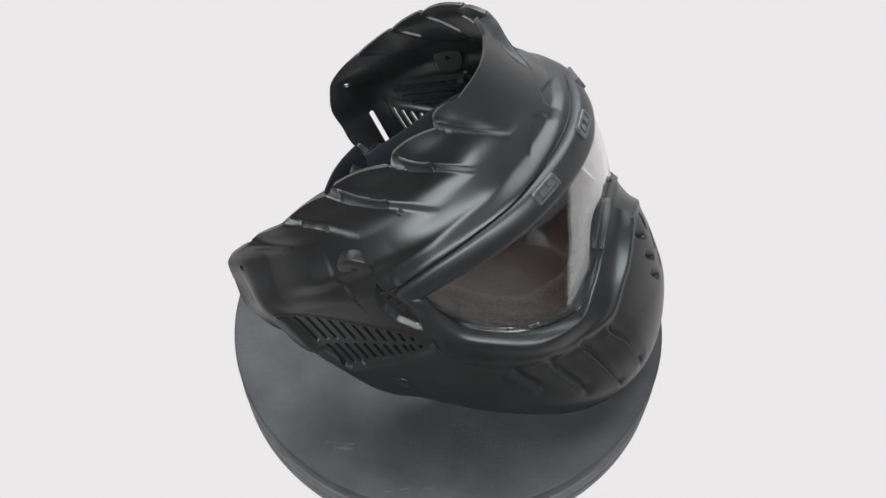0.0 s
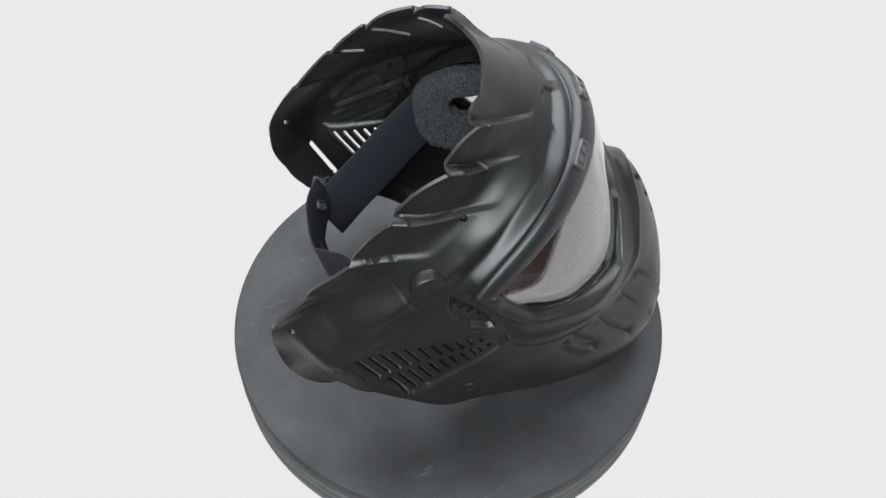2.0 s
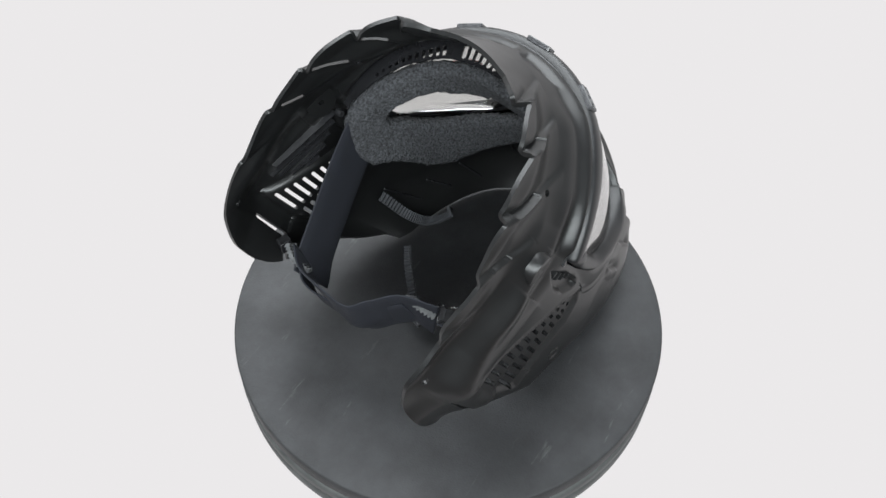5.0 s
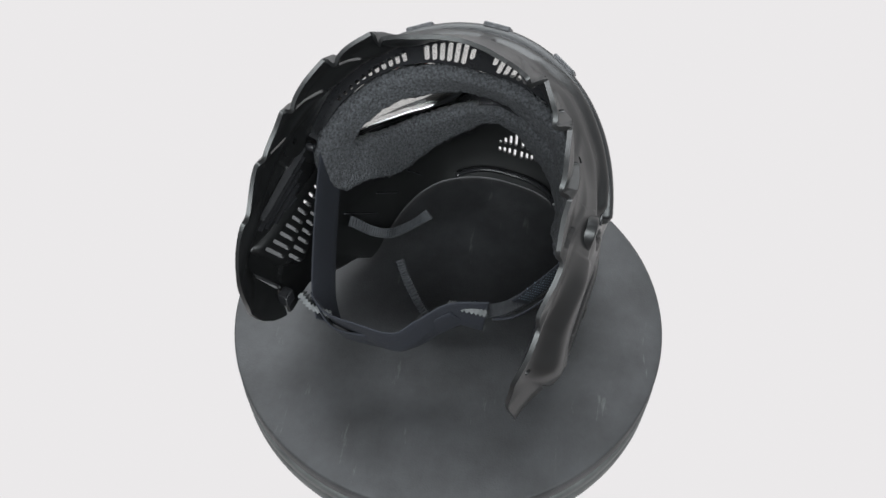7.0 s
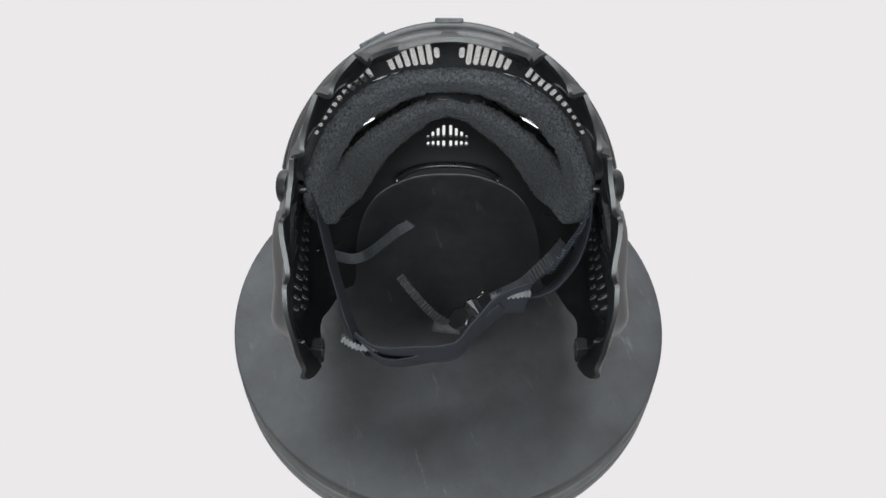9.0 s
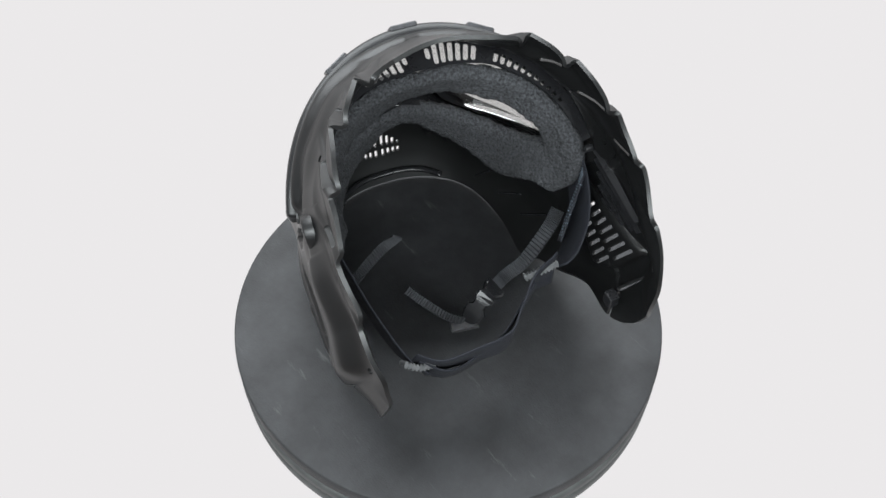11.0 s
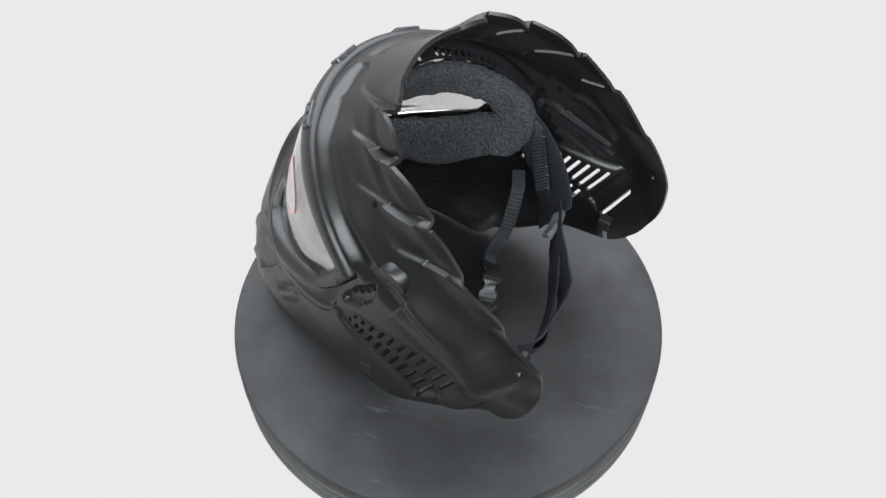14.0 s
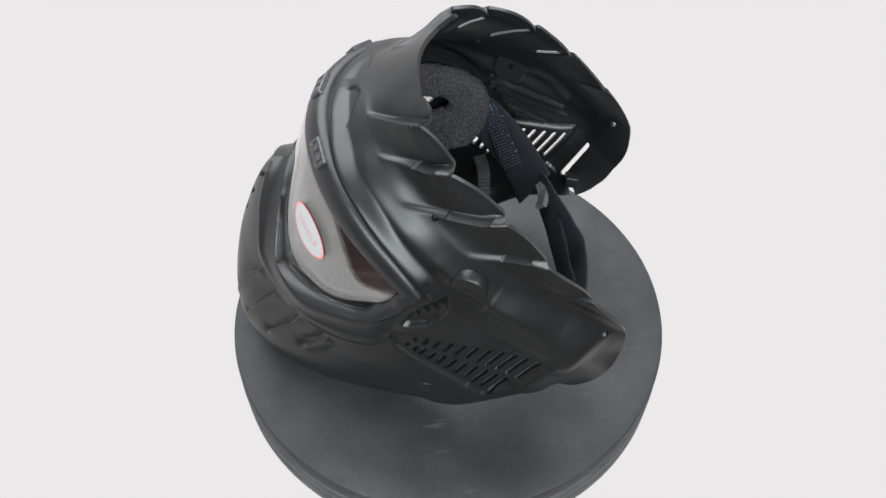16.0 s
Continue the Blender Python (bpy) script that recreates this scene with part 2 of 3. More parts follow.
def surf(s, h, out=0.0, detail=True):
    """The shell's outer face at s (-99 rear lobe, 0 temple, 180 mid front) and height h."""
    yy, dd, p = SIDE(h), FRONT(h), POWER(h)
    lift = 6 * ease((h - 160) / 15) * ease((17 - s) / 60)
    if s <= 0:
        d, y = 43 + s, yy + lift
        y -= 12 * ease((-60 - s) / 40) * (1 - 0.7 * ease((h - 140) / 25))
        if s < -22:
            y -= 11 * max(0.0, 1 - (h - REAR_LOW(min(s, -38))) / 30) ** 2 * ease((-22 - s) / 30) * ease((s + 103) / 22)
        y += 4.0 * math.exp(-((h - 138) / 16) ** 2) * ease((20 - s) / 50) * ease((s + 80) / 15)
    else:
        a = radians(s / 2)
        y = yy * max(math.cos(a), 0) ** p + lift
        d = 43 + (dd - 43) * math.sin(a) ** (p if s > 8 else p + (1 - p) * (1 - s / 8))
    if detail:
        q = (s, h)
        out += scallop(s, h)
        if h > 136:                     # the rim flares, the temple swells below it
            out += BROW(s) * math.exp(-((h - 148) / 9) ** 2)
            out += FLARE(s) * ease((h - 163) / 22) + TEMPLE(s) * ease((h - 136) / 12) * (1 - ease((h - 160) / 20))
        if s < 34 and 55 < h < 140:
            e = inside_by(q, VENT)
            out -= 2.8 * ease((e + 1.4) / 3.6)
            if -5 < e < 1 and h > vt_line(s) - 3:
                out += 0.9 * math.exp(-((e + 1.6) / 1.1) ** 2)
            e = inside_by(q, MOON)
            out -= 4.0 * ease((e + 0.6) / 2.6)
        if -75 < s < 12 and 85 < h < 165:
            out += 3.0 * math.exp(-(line_dist(q, FOLD) / 13.0) ** 2) * ease((14 - s) / 30)
        if 125 < s < 178 and 136 < h < 160:
            for poly in DENTS:
                out -= 1.7 * ease(inside_by(q, poly) / 3.0)
        if 45 < s < 135 and -45 < h < 30:
            for pts in CHIN:
                e = line_dist(q, pts)
                if e < 14:
                    # a step: the part behind the crease stands proud, the part before it is scooped out
                    cx = np.interp(-h, [-pts[0][1], -pts[1][1], -pts[2][1]], [pts[0][0], pts[1][0], pts[2][0]])
                    f = math.exp(-(e / 5.5) ** 2)
                    out += (-2.9 + 4.6 * ease((cx - s + 2.0) / 4.0)) * f
        if s > 155 and 0 < h < 55:
            for a, b in NOSE_SLITS:
                out -= 3.0 * ease(1 - seg_dist(q, a, b) / 3.2)
    z = LEAN_S * d + LEAN_C * h
    if z < 42:
        f = 1 - (0.2 - 0.1 * ease((s - 100) / 70)) * ((42 - max(z, -5)) / 42) ** 2 * ease((s + 62) / 40)
        y, d = y * f, 60 + (d - 60) * f
    if out:
        if s <= 0:
            y += out
        else:
            a = radians(s / 2)
            y, d = y + out * math.cos(a), d + out * math.sin(a)
    return d, y, h


def bottom(s):
    if s <= -38:
        return REAR_LOW(s)
    lo, hi = -100.0, 60.0
    for _ in range(18):
        mid = (lo + hi) / 2
        d, y, h = surf(s, mid, detail=False)
        if LEAN_S * d + LEAN_C * h > 1.5:
            hi = mid
        else:
            lo = mid
    return hi


RIM_UP = smooth_table([(27, 127), (40, 132), (60, 136), (90, 138), (130, 138), (180, 137)])
RIM_LOW = smooth_table([(27, 127), (28.5, 106), (36, 80), (50.6, 62), (74, 44), (100, 40), (124, 52), (152, 64), (180, 69)])


# the nose of the lens opening stands further in than the brow
RIM_IN = smooth_table([(27, 0), (70, 0), (100, -3), (124, -6), (152, -7.5), (180, -7.5)])
RIM_OUT = smooth_table([(27, 1), (50, 2.2), (105, 2.2), (145, -1), (180, -2)])


def lens_point(s, h, out=0.0):
    a = radians(s / 2)
    # the brow of the lens slopes back
    return 43 + (125 - 5 * min(max((h - 116) / 22, 0), 1.2) + out) * math.sin(a), (104 + out) * math.cos(a), h


def shell_grid(bm):
    ss = [-99, -98, -97, -95.5, -94] + [-92.5 + 1.15 * i for i in range(77)] + [-3.5 + 1.0 * i for i in range(30)] + [27, 27.7, 28.4, 29.2, 30.2, 31.5, 33] + [34.5 + 1.15 * i for i in range(126)] + [179, 180]
    cols_low, cols_up, seen = [], [], {}

    def v(p):
        key = tuple(round(c, 2) for c in p)
        if key not in seen:
            seen[key] = bm.verts.new(M(*p))
        return seen[key]

    half = []
    for s in ss:
        b, t = bottom(s), TOP(s) + edge_lift(s)
        if s <= 27:
            mid_a = mid_b = min(max(127.0, b + 0.3 * (t - b)), t - 0.3 * (t - b))
        else:
            mid_a, mid_b = RIM_LOW(s), RIM_UP(s)
        low = [surf(s, b + (mid_a - b) * i / 110) for i in range(111)]
        up = [surf(s, mid_b + (t - mid_b) * i / 60) for i in range(61)]
        if s > 27:
            e = ease((s - 27) / 8)
            for n, pts in ((0, low), (1, up)):
                wide = max(mid_a - RIDGE(s), 6.0) if n == 0 else 8.0
                for i, p in enumerate(pts):
                    away = (mid_a - p[2]) if n == 0 else (p[2] - mid_b)
                    x = min(max(away / wide, 0), 1)
                    k = e * (1 - (x ** 1.6 if n == 0 else ease(x)))
                    q = lens_point(s, p[2], 1.0 + RIM_IN(s) if n == 0 else RIM_OUT(s))
                    pts[i] = (p[0] + (q[0] - p[0]) * k, p[1] + (q[1] - p[1]) * k, p[2])
                    if n == 0:
                        g = 1.5 * e * math.exp(-((away - wide) / 3.0) ** 2)
                        a = radians(s / 2)
                        pts[i] = (pts[i][0] + g * math.sin(a), pts[i][1] + g * math.cos(a), pts[i][2])
        half.append((s, low, up))
    for side, cols in ((-1, half), (1, half[-2::-1])):
        for s, low, up in cols:
            cols_low.append([v((d, y * side if s < 180 else 0.0, h)) for d, y, h in low])
            cols_up.append([v((d, y * side if s < 180 else 0.0, h)) for d, y, h in up])
    grid_faces(bm, cols_low)
    grid_faces(bm, cols_up)
    bmesh.ops.recalc_face_normals(bm, faces=bm.faces)
    bm.normal_update()
    if sum(f.normal.dot(f.calc_center_median() - M(60, 0, 80)) * f.calc_area() for f in bm.faces) < 0:
        bmesh.ops.reverse_faces(bm, faces=bm.faces)


def face_frame(s, h, side, where=surf):
    """Point, outward normal and the directions along s and h on a curved face."""
    p = M(*[c * (side if j == 1 else 1) for j, c in enumerate(where(s, h))])
    a = M(*[c * (side if j == 1 else 1) for j, c in enumerate(where(s + 1, h))]) - p
    b = M(*[c * (side if j == 1 else 1) for j, c in enumerate(where(s, h + 1))]) - p
    n = a.cross(b).normalized()
    if n.dot(p - M(60, 0, 80)) < 0:
        n = -n
    return p, n, a.normalized(), b.normalized()


def plain_face(s, h):
    return surf(s, h, detail=False)


def bare_face(s, h):
    d, y, _ = surf(s, h)
    k = scallop(s, h)
    a = radians(max(s, 0) / 2)
    return d - k * math.sin(a), y - k * math.cos(a), h


def stadium(bm, a, b, n, width, depth=0.012):
    """A round-ended prism from a to b, standing along n: cuts a slot."""
    along = b - a
    length = along.length
    along = along.normalized() if length > 1e-6 else n.orthogonal().normalized()
    across = n.cross(along).normalized()
    r = width / 2
    if length < width * 1.02:            # no shorter than wide
        mid = (a + b) / 2
        a, b = mid - along * (r * 1.02), mid + along * (r * 1.02)
    ring = []
    for k in range(6):
        t = math.pi * (k / 5 - 0.5)
        ring.append(b + along * (r * math.cos(t) - r) + across * (r * math.sin(t)))
    for k in range(6):
        t = math.pi * (k / 5 + 0.5)
        ring.append(a + along * (r * math.cos(t) + r) + across * (r * math.sin(t)))
    lo = [bm.verts.new(p - n * depth) for p in ring]
    hi = [bm.verts.new(p + n * depth) for p in ring]
    bm.faces.new(hi)
    bm.faces.new(lo[::-1])
    for k in range(12):
        bm.faces.new((lo[k], lo[(k + 1) % 12], hi[(k + 1) % 12], hi[k]))


def cut_slot(bm, s0, h0, s1, h1, side, width, depth=0.010, where=plain_face):
    a, n0, _, _ = face_frame(s0, h0, side, where)
    b, n1, _, _ = face_frame(s1, h1, side, where)
    stadium(bm, a, b, (n0 + n1).normalized(), width / 1000, depth)


def carve(ob, cutter_bm, thickness=0.0):
    """Thickens a sheet inwards and takes the cutters out of it, for good."""
    bmesh.ops.recalc_face_normals(cutter_bm, faces=cutter_bm.faces)
    me = bpy.data.meshes.new("cutter")
    cutter_bm.to_mesh(me)
    cutter_bm.free()
    cutter = new("cutter", me)
    if thickness:
        sol = ob.modifiers.new("thick", "SOLIDIFY")
        sol.thickness, sol.offset = thickness, -1
    boo = ob.modifiers.new("cut", "BOOLEAN")
    boo.operation, boo.object, boo.solver = "DIFFERENCE", cutter, "MANIFOLD"
    old = ob.data
    ob.data = bpy.data.meshes.new_from_object(ob.evaluated_get(bpy.context.evaluated_depsgraph_get()))
    ob.modifiers.clear()
    bpy.data.objects.remove(cutter)
    bpy.data.meshes.remove(old)
    for f in ob.data.polygons:
        f.use_smooth = True
    ob.data.set_sharp_from_angle(angle=radians(42))


mask = tagged(new("paintball_mask"), "matt black plastic paintball mask with clear lens on the turntable", "mask")
bm = bmesh.new()
shell_grid(bm)
shell = part("shell", bm, SHELL, mask, "matt black plastic shell with scalloped edge and vents")

cuts = bmesh.new()
vt, vl = table(VENT_TOP), table(VENT_LOW)
for side in (-1, 1):
    for i in range(13):                       # cheek vent, two rows
        s = -54 + 6.7 * i
        a, b = vt(s) - 4, vl(s) + 2.5
        mid = b + (a - b) * 0.46
        if a - mid > 4.5:
            cut_slot(cuts, s - 0.5, mid + 1.8, s, a, side, 2.7)
        if mid - b > 4.0 and i < 12:
            cut_slot(cuts, s + 2.2, b, s + 2.6, mid - 1.8, side, 2.7)
    down = M(0, 0, -1) - M(0, 0, 0)
    for (s0, s1, h1, amp), (a, b), wide in zip(SLITS[1:], ((-3, 12), (32, 54), (77, 91)), (1.8, 2.4, 2.2)):
        ends = []                                        # open gap under the lip of each crease, sloping downwards
        for q in (a, b):
            k = (q - s0) / (s1 - s0)
            ends.append(face_frame(q, TOP(s0) + (h1 - TOP(s0)) * k, side, bare_face))
        n = ((ends[0][1] + ends[1][1]).normalized() + down.normalized() * 0.7).normalized()
        stadium(cuts, ends[0][0], ends[1][0], n, wide / 1000, 0.012)
    cut_slot(cuts, 56, 163, 57, 162.4, side, 4.2)
    cut_slot(cuts, -72, 156.6, -69.6, 156.2, side, 4.2)
    cut_slot(cuts, 12.5, 149.6, 16.5, 149.6, side, 5.4, 0.02)
    cut_slot(cuts, -76, 88, -74, 124, side, 3.6)         # strap slot and its open end
    cut_slot(cuts, -77, 92, -95, 82, side, 3.2)
    for k in range(4):                        # nose grille
        s = 177.4 - 5.0 * k
        cut_slot(cuts, s, -51.8, s, -57.0 + 0.6 * k, side, 2.5)
        cut_slot(cuts, s, -36.5 - 3.2 * k, s, -48.8, side, 2.5)
carve(shell, cuts, 0.0026)


def loft(bm, rings, closed_rings=True, loop=False):
    rows = [[bm.verts.new(p) for p in r] for r in rings]
    if loop:
        rows.append(rows[0])
    grid_faces(bm, rows, closed_rings)
    if not loop and closed_rings:
        bm.faces.new(rows[0])
        bm.faces.new(rows[-1][::-1])
    bmesh.ops.recalc_face_normals(bm, faces=bm.faces)


def both_sides(half):
    return [(r, 1) for r in half] + [(r, -1) for r in reversed(half[1:-1])]


def loop_tables(low, n):
    ks = [i / (len(low) - 1) for i in range(len(low))]
    tabs = [smooth_table([(k, r[j]) for k, r in zip(ks, low)]) for j in range(4)]
    return [tuple(t(i / n) for t in tabs) for i in range(1, n + 1)]


FRAME_LOW = [(27, 127, 38, 118), (28.5, 106, 40, 99), (36, 80, 44, 81), (50.6, 62, 57, 67), (74, 44, 81, 50), (100, 40, 108, 41), (124, 52, 127, 45), (152, 64, 152, 67), (180, 69, 180, 75)]
# the foot of the lens stands further in than its brow
LEAN = smooth_table([(27, 0), (38, -3), (44, -6), (57, -5), (81, -7), (108, -10), (127, -12), (152, -12.5), (180, -12)])
LENS_LOW = smooth_table([(36, 116), (38, 98), (42, 82), (57, 64), (81, 47), (108, 38), (127, 42), (152, 64), (180, 72)])


def lens_skin(s, h, out=0.0):
    low = LENS_LOW(s)
    f = min(max((h - low) / (123 - low), 0), 1)
    return lens_point(s, h, out + LEAN(s) * (1 - f) ** 2)


def frame_rings():
    inner_up = smooth_table([(0, 116), (0.05, 117.5), (0.2, 118.5), (0.6, 118.5), (1, 117.5)])
    half = [(27 + 153 * k, RIM_UP(27 + 153 * k), 38 + 142 * k, inner_up(k)) for k in [1 - i / 80 for i in range(81)]] + loop_tables(FRAME_LOW, 96)
    cross = [(0.07, -2.0), (0.07, 1.4), (0.11, 3.2), (0.2, 4.4), (0.5, 4.6), (0.8, 3.6), (0.94, 2.2), (1.0, 0.6), (1.0, -3.0), (0.7, -6.0), (0.2, -6.0)]
    rings = []
    for (s0, h0, s1, h1), side in both_sides(half):
        ring = []
        for t, o in cross:
            s = s0 + (s1 - s0) * t
            low = ease((112 - h1) / 12)
            d, y, h = lens_point(s, h0 + (h1 - h0) * t, o * (1 - 0.4 * low if o > 0 else 1) + (RIM_IN(s) + (LEAN(s) - RIM_IN(s)) * t * t) * low)
            ring.append(M(d, y * side, h))
        rings.append(ring)
    return rings


bm = bmesh.new()
loft(bm, frame_rings(), True, True)
lens_frame = part("lens_frame", bm, FRAME, mask, "satin black lens frame")


def clip(s, side):
    """A small pressed grey catch on the brow of the lens frame."""
    p, n, a, b = face_frame(s, 131.5, side, lambda s, h: lens_point(s, h, 4.4))
    bm = bmesh.new()
    prof = [(-9, -3.6), (-8, -4.4), (8, -4.4), (9, -3.6), (9, 3.6), (8, 4.4), (-8, 4.4), (-9, 3.6)]
    rings = []
    for k, z in ((1.0, -1.5), (1.0, 0.9), (0.92, 1.5), (0.80, 1.5), (0.74, 0.4), (0.3, 0.2)):
        rings.append([p + a * (x * k / 1000) + b * (y * (k if k > 0.85 else k * 0.8) / 1000) + n * (z / 1000) for x, y in prof])
    loft(bm, rings)
    c = part("clip", bm, GREYCLIP, lens_frame, "small grey plastic catch with pressed hollow", smooth=False)
    bm = bmesh.new()
    for k in (-1, 1):
        q = p + a * (k * 3.2 / 1000)
        rings = [[q + a * (x / 1000) + b * (y / 1000) + n * (z / 1000) for x, y in ((-1.6, -2.2), (1.6, -2.2), (1.6, 2.2), (-1.6, 2.2))] for z in (0.1, 1.2)]
        sub = bmesh.new()
        loft(sub, rings)
        me = bpy.data.meshes.new("lug")
        sub.to_mesh(me)
        sub.free()
        bm.from_mesh(me)
        bpy.data.meshes.remove(me)
    part("lug", bm, GREYCLIP, c, smooth=False)


for s, side in ((180, 1), (127, 1), (127, -1)):
    clip(s, side)


def lens_grid(bm, front=0.8, back=-0.8):
    rows = {front: [], back: []}
    ss = [36 + 3 * i for i in range(49)]
    for s, side in [(s, -1) for s in ss] + [(s, 1) for s in reversed(ss[:-1])]:
        for o in rows:
            b, t = LENS_LOW(s), min(126, 118 + 2 * (s - 36))
            rows[o].append([bm.verts.new(M(*[c * (side if j == 1 else 1) for j, c in enumerate(lens_skin(s, b + (t - b) * i / 10, o))])) for i in range(11)])
    a, b = rows[front], rows[back]
    grid_faces(bm, a)
    grid_faces(bm, b)
    n = len(a)
    for i in range(n - 1):
        for j in (0, 10):
            bm.faces.new((a[i][j], a[i + 1][j], b[i + 1][j], b[i][j]))
    for i in (0, n - 1):
        for j in range(10):
            bm.faces.new((a[i][j], a[i][j + 1], b[i][j + 1], b[i][j]))
    bmesh.ops.recalc_face_normals(bm, faces=bm.faces)


bm = bmesh.new()
lens_grid(bm)
lens = part("lens", bm, LENS, mask, "clear curved plastic lens")
bm = bmesh.new()
lens_grid(bm, -2.6, -3.4)
part("inner_pane", bm, LENS, lens, "thin clear inner pane of the double lens")


def oval(bm, rx, ry, out, n=48, hole=None):
    """An oval patch that follows the lens; with a hole it is a ring."""
    rows = []
    ks = (0.0, 0.35, 0.7, 1.0) if hole is None else (hole, 1.0)
    for k in ks:
        rows.append([bm.verts.new(M(*lens_skin(100 + rx * k * math.cos(6.2832 * i / n) + 2.2 * k * math.sin(6.2832 * i / n), 88.5 + ry * k * math.sin(6.2832 * i / n), out))) for i in range(n)] if k > 0 else [bm.verts.new(M(*lens_skin(100, 88.5, out)))])
    for a, b in zip(rows, rows[1:]):
        for i in range(n):
            if len(a) == 1:
                bm.faces.new((a[0], b[i], b[(i + 1) % n]))
            else:
                bm.faces.new((a[i], b[i], b[(i + 1) % n], a[(i + 1) % n]))
    bmesh.ops.recalc_face_normals(bm, faces=bm.faces)


bm = bmesh.new()
oval(bm, 17.5, 10.5, 1.1)
sticker = part("sticker", bm, STICKER, lens, "white oval paper sticker with a red border")
bm = bmesh.new()
oval(bm, 18.4, 11.3, 1.25, hole=0.93)
part("border", bm, RED, sticker, "red printed border")


def lettering(text, size, s_mid, h_mid, out, parent, material):
    cu = bpy.data.curves.new("lettering", "FONT")
    cu.body, cu.size, cu.align_x, cu.align_y = text, size, "CENTER", "CENTER"
    cu.space_character = 1.15
    ob = new("lettering", cu)
    me = bpy.data.meshes.new_from_object(ob.evaluated_get(bpy.context.evaluated_depsgraph_get()))
    bpy.data.objects.remove(ob)
    for v in me.vertices:
        # the lens is seen from outside: reading runs from the mid front to the temple
        v.co = M(*lens_skin(s_mid - v.co.x, h_mid + v.co.y, out))
    me.materials.append(material)
    ob = new("lettering", me)
    ob.parent = parent
    return ob


lettering("SINGLE", 6.2, 100, 88.5, 1.35, sticker, PINK)


def foam_rings():
    # pad behind the lens: brow band, cheek panels and nose arch round one opening
    # outer edge (round the head, height, depth behind the lens), then the same of the eye edge
    path = [(180, 133, 36, 180, 111, 40), (150, 133, 33, 150, 112, 39), (110, 133, 27, 110, 113, 36), (88, 133, 23.5, 88, 113, 31), (67, 133, 22, 67, 115, 30), (53, 133, 21.5, 55, 115, 29), (35, 131, 21, 48, 113, 28), (18, 124, 20, 43, 110, 27.5), (8, 112, 21, 40, 107, 27), (3, 98, 24, 40, 103, 27.5), (4, 85, 29, 43, 99, 28), (20, 74, 35, 48, 94, 28), (30, 63, 38, 54, 87, 28.5), (37, 50, 38, 61, 79, 29), (50, 34, 38, 70, 71, 29), (66, 26, 38, 84, 62, 29), (92, 25, 38, 97, 59, 30), (120, 28, 38, 112, 56, 31), (140, 32, 38, 125, 55, 31), (158, 40, 36, 152, 58, 32), (180, 48, 36, 180, 63, 32)]
    ks = [i / (len(path) - 1) for i in range(len(path))]
    tabs = [smooth_table([(k, r[j]) for k, r in zip(ks, path)]) for j in range(6)]
    half = [tuple(t(i / 140) for t in tabs) for i in range(141)]
    # across the pad: front face, rounded outer edge, face towards the wearer, rounded eye edge
    cross = [(0.06, 0.0), (0.0, 0.3), (0.0, 0.75), (0.06, 0.93), (0.2, 1.0), (0.4, 1.0), (0.6, 1.0), (0.8, 1.0), (0.93, 0.96), (1.0, 0.8), (1.0, 0.3), (0.95, 0.0), (0.7, 0.0), (0.4, 0.0)]
    rings = []
    for (s0, h0, o0, s1, h1, o1), side in both_sides(half):
        ring = []
        for t, o in cross:
            d, y, h = lens_point(s0 + (s1 - s0) * t, h0 + (h1 - h0) * t, -(o0 + (o1 - o0) * t - 10 * (1 - o)))
            w = Vector((d, y * side, h))
            n = noise.noise(w * 0.35) * 0.7 + noise.noise(w * 1.1) * 0.5
            ring.append(M(d + n, (y + n) * side, h + n))
        rings.append(ring)
    return rings


bm = bmesh.new()
loft(bm, foam_rings(), True, True)
foam = part("foam_pad", bm, FOAM, mask, "black open-cell foam face pad")


def shelf(s0, s1, h_of, o0, o1, rise, label):
    """A thin slotted ledge between the lens frame and the foam."""
    rings = []
    n = 60
    ss = [(s0 + (s1 - s0) * i / n, 1) for i in range(n + 1)]
    ss += [(s, -1) for s, _ in reversed(ss[:-1])]
    for s, side in ss:
        ring = []
        end = o1(s)
        for o, dh in ((o0, 0), (end, rise), (end, rise - 1.6), (o0, -1.6)):
            d, y, h = lens_point(s, h_of(s) + dh, -o)
            ring.append(M(d, y * side, h))
        rings.append(ring)
    bm = bmesh.new()
    loft(bm, rings)
    return part("vent_ledge", bm, GLOSS, mask, label)


cuts = bmesh.new()
IN_REACH = smooth_table([(50, 11.6), (54, 12.0), (72, 13.0), (100, 16), (114, 17), (131, 20), (151, 23), (164, 24.5), (180, 25)])
upper = shelf(24, 180, RIM_UP, 1, lambda s: IN_REACH(s) + 1.8, 0.0, "slotted black ledge above the foam")
for side in (-1, 1):
    for s in [169.6 - 6.35 * i for i in range(7)] + [113.5 - 5.7 * i for i in range(11)]:
        near = 13.0 if s > 168 else 9.6
        ends = []
        for o in (near, max(IN_REACH(s), near + 2.5) - (4 if s > 168 else 0)):
            d, yy, h = lens_point(s, RIM_UP(s) - 0.5, -o)
            ends.append(M(d, yy * side, h))
        stadium(cuts, ends[0], ends[1], (M(0, 0, 1) - M(0, 0, 0)).normalized(), 0.0034 if s > 120 else 0.003, 0.008)
carve(upper, cuts)
LEDGE_LOW = smooth_table([(40, 90), (57, 62), (81, 45), (108, 36), (127, 34), (152, 54), (180, 63)])
lower = shelf(44, 180, LEDGE_LOW, 10, lambda s: 27, 3, "slotted black ledge below the lens")
cuts = bmesh.new()
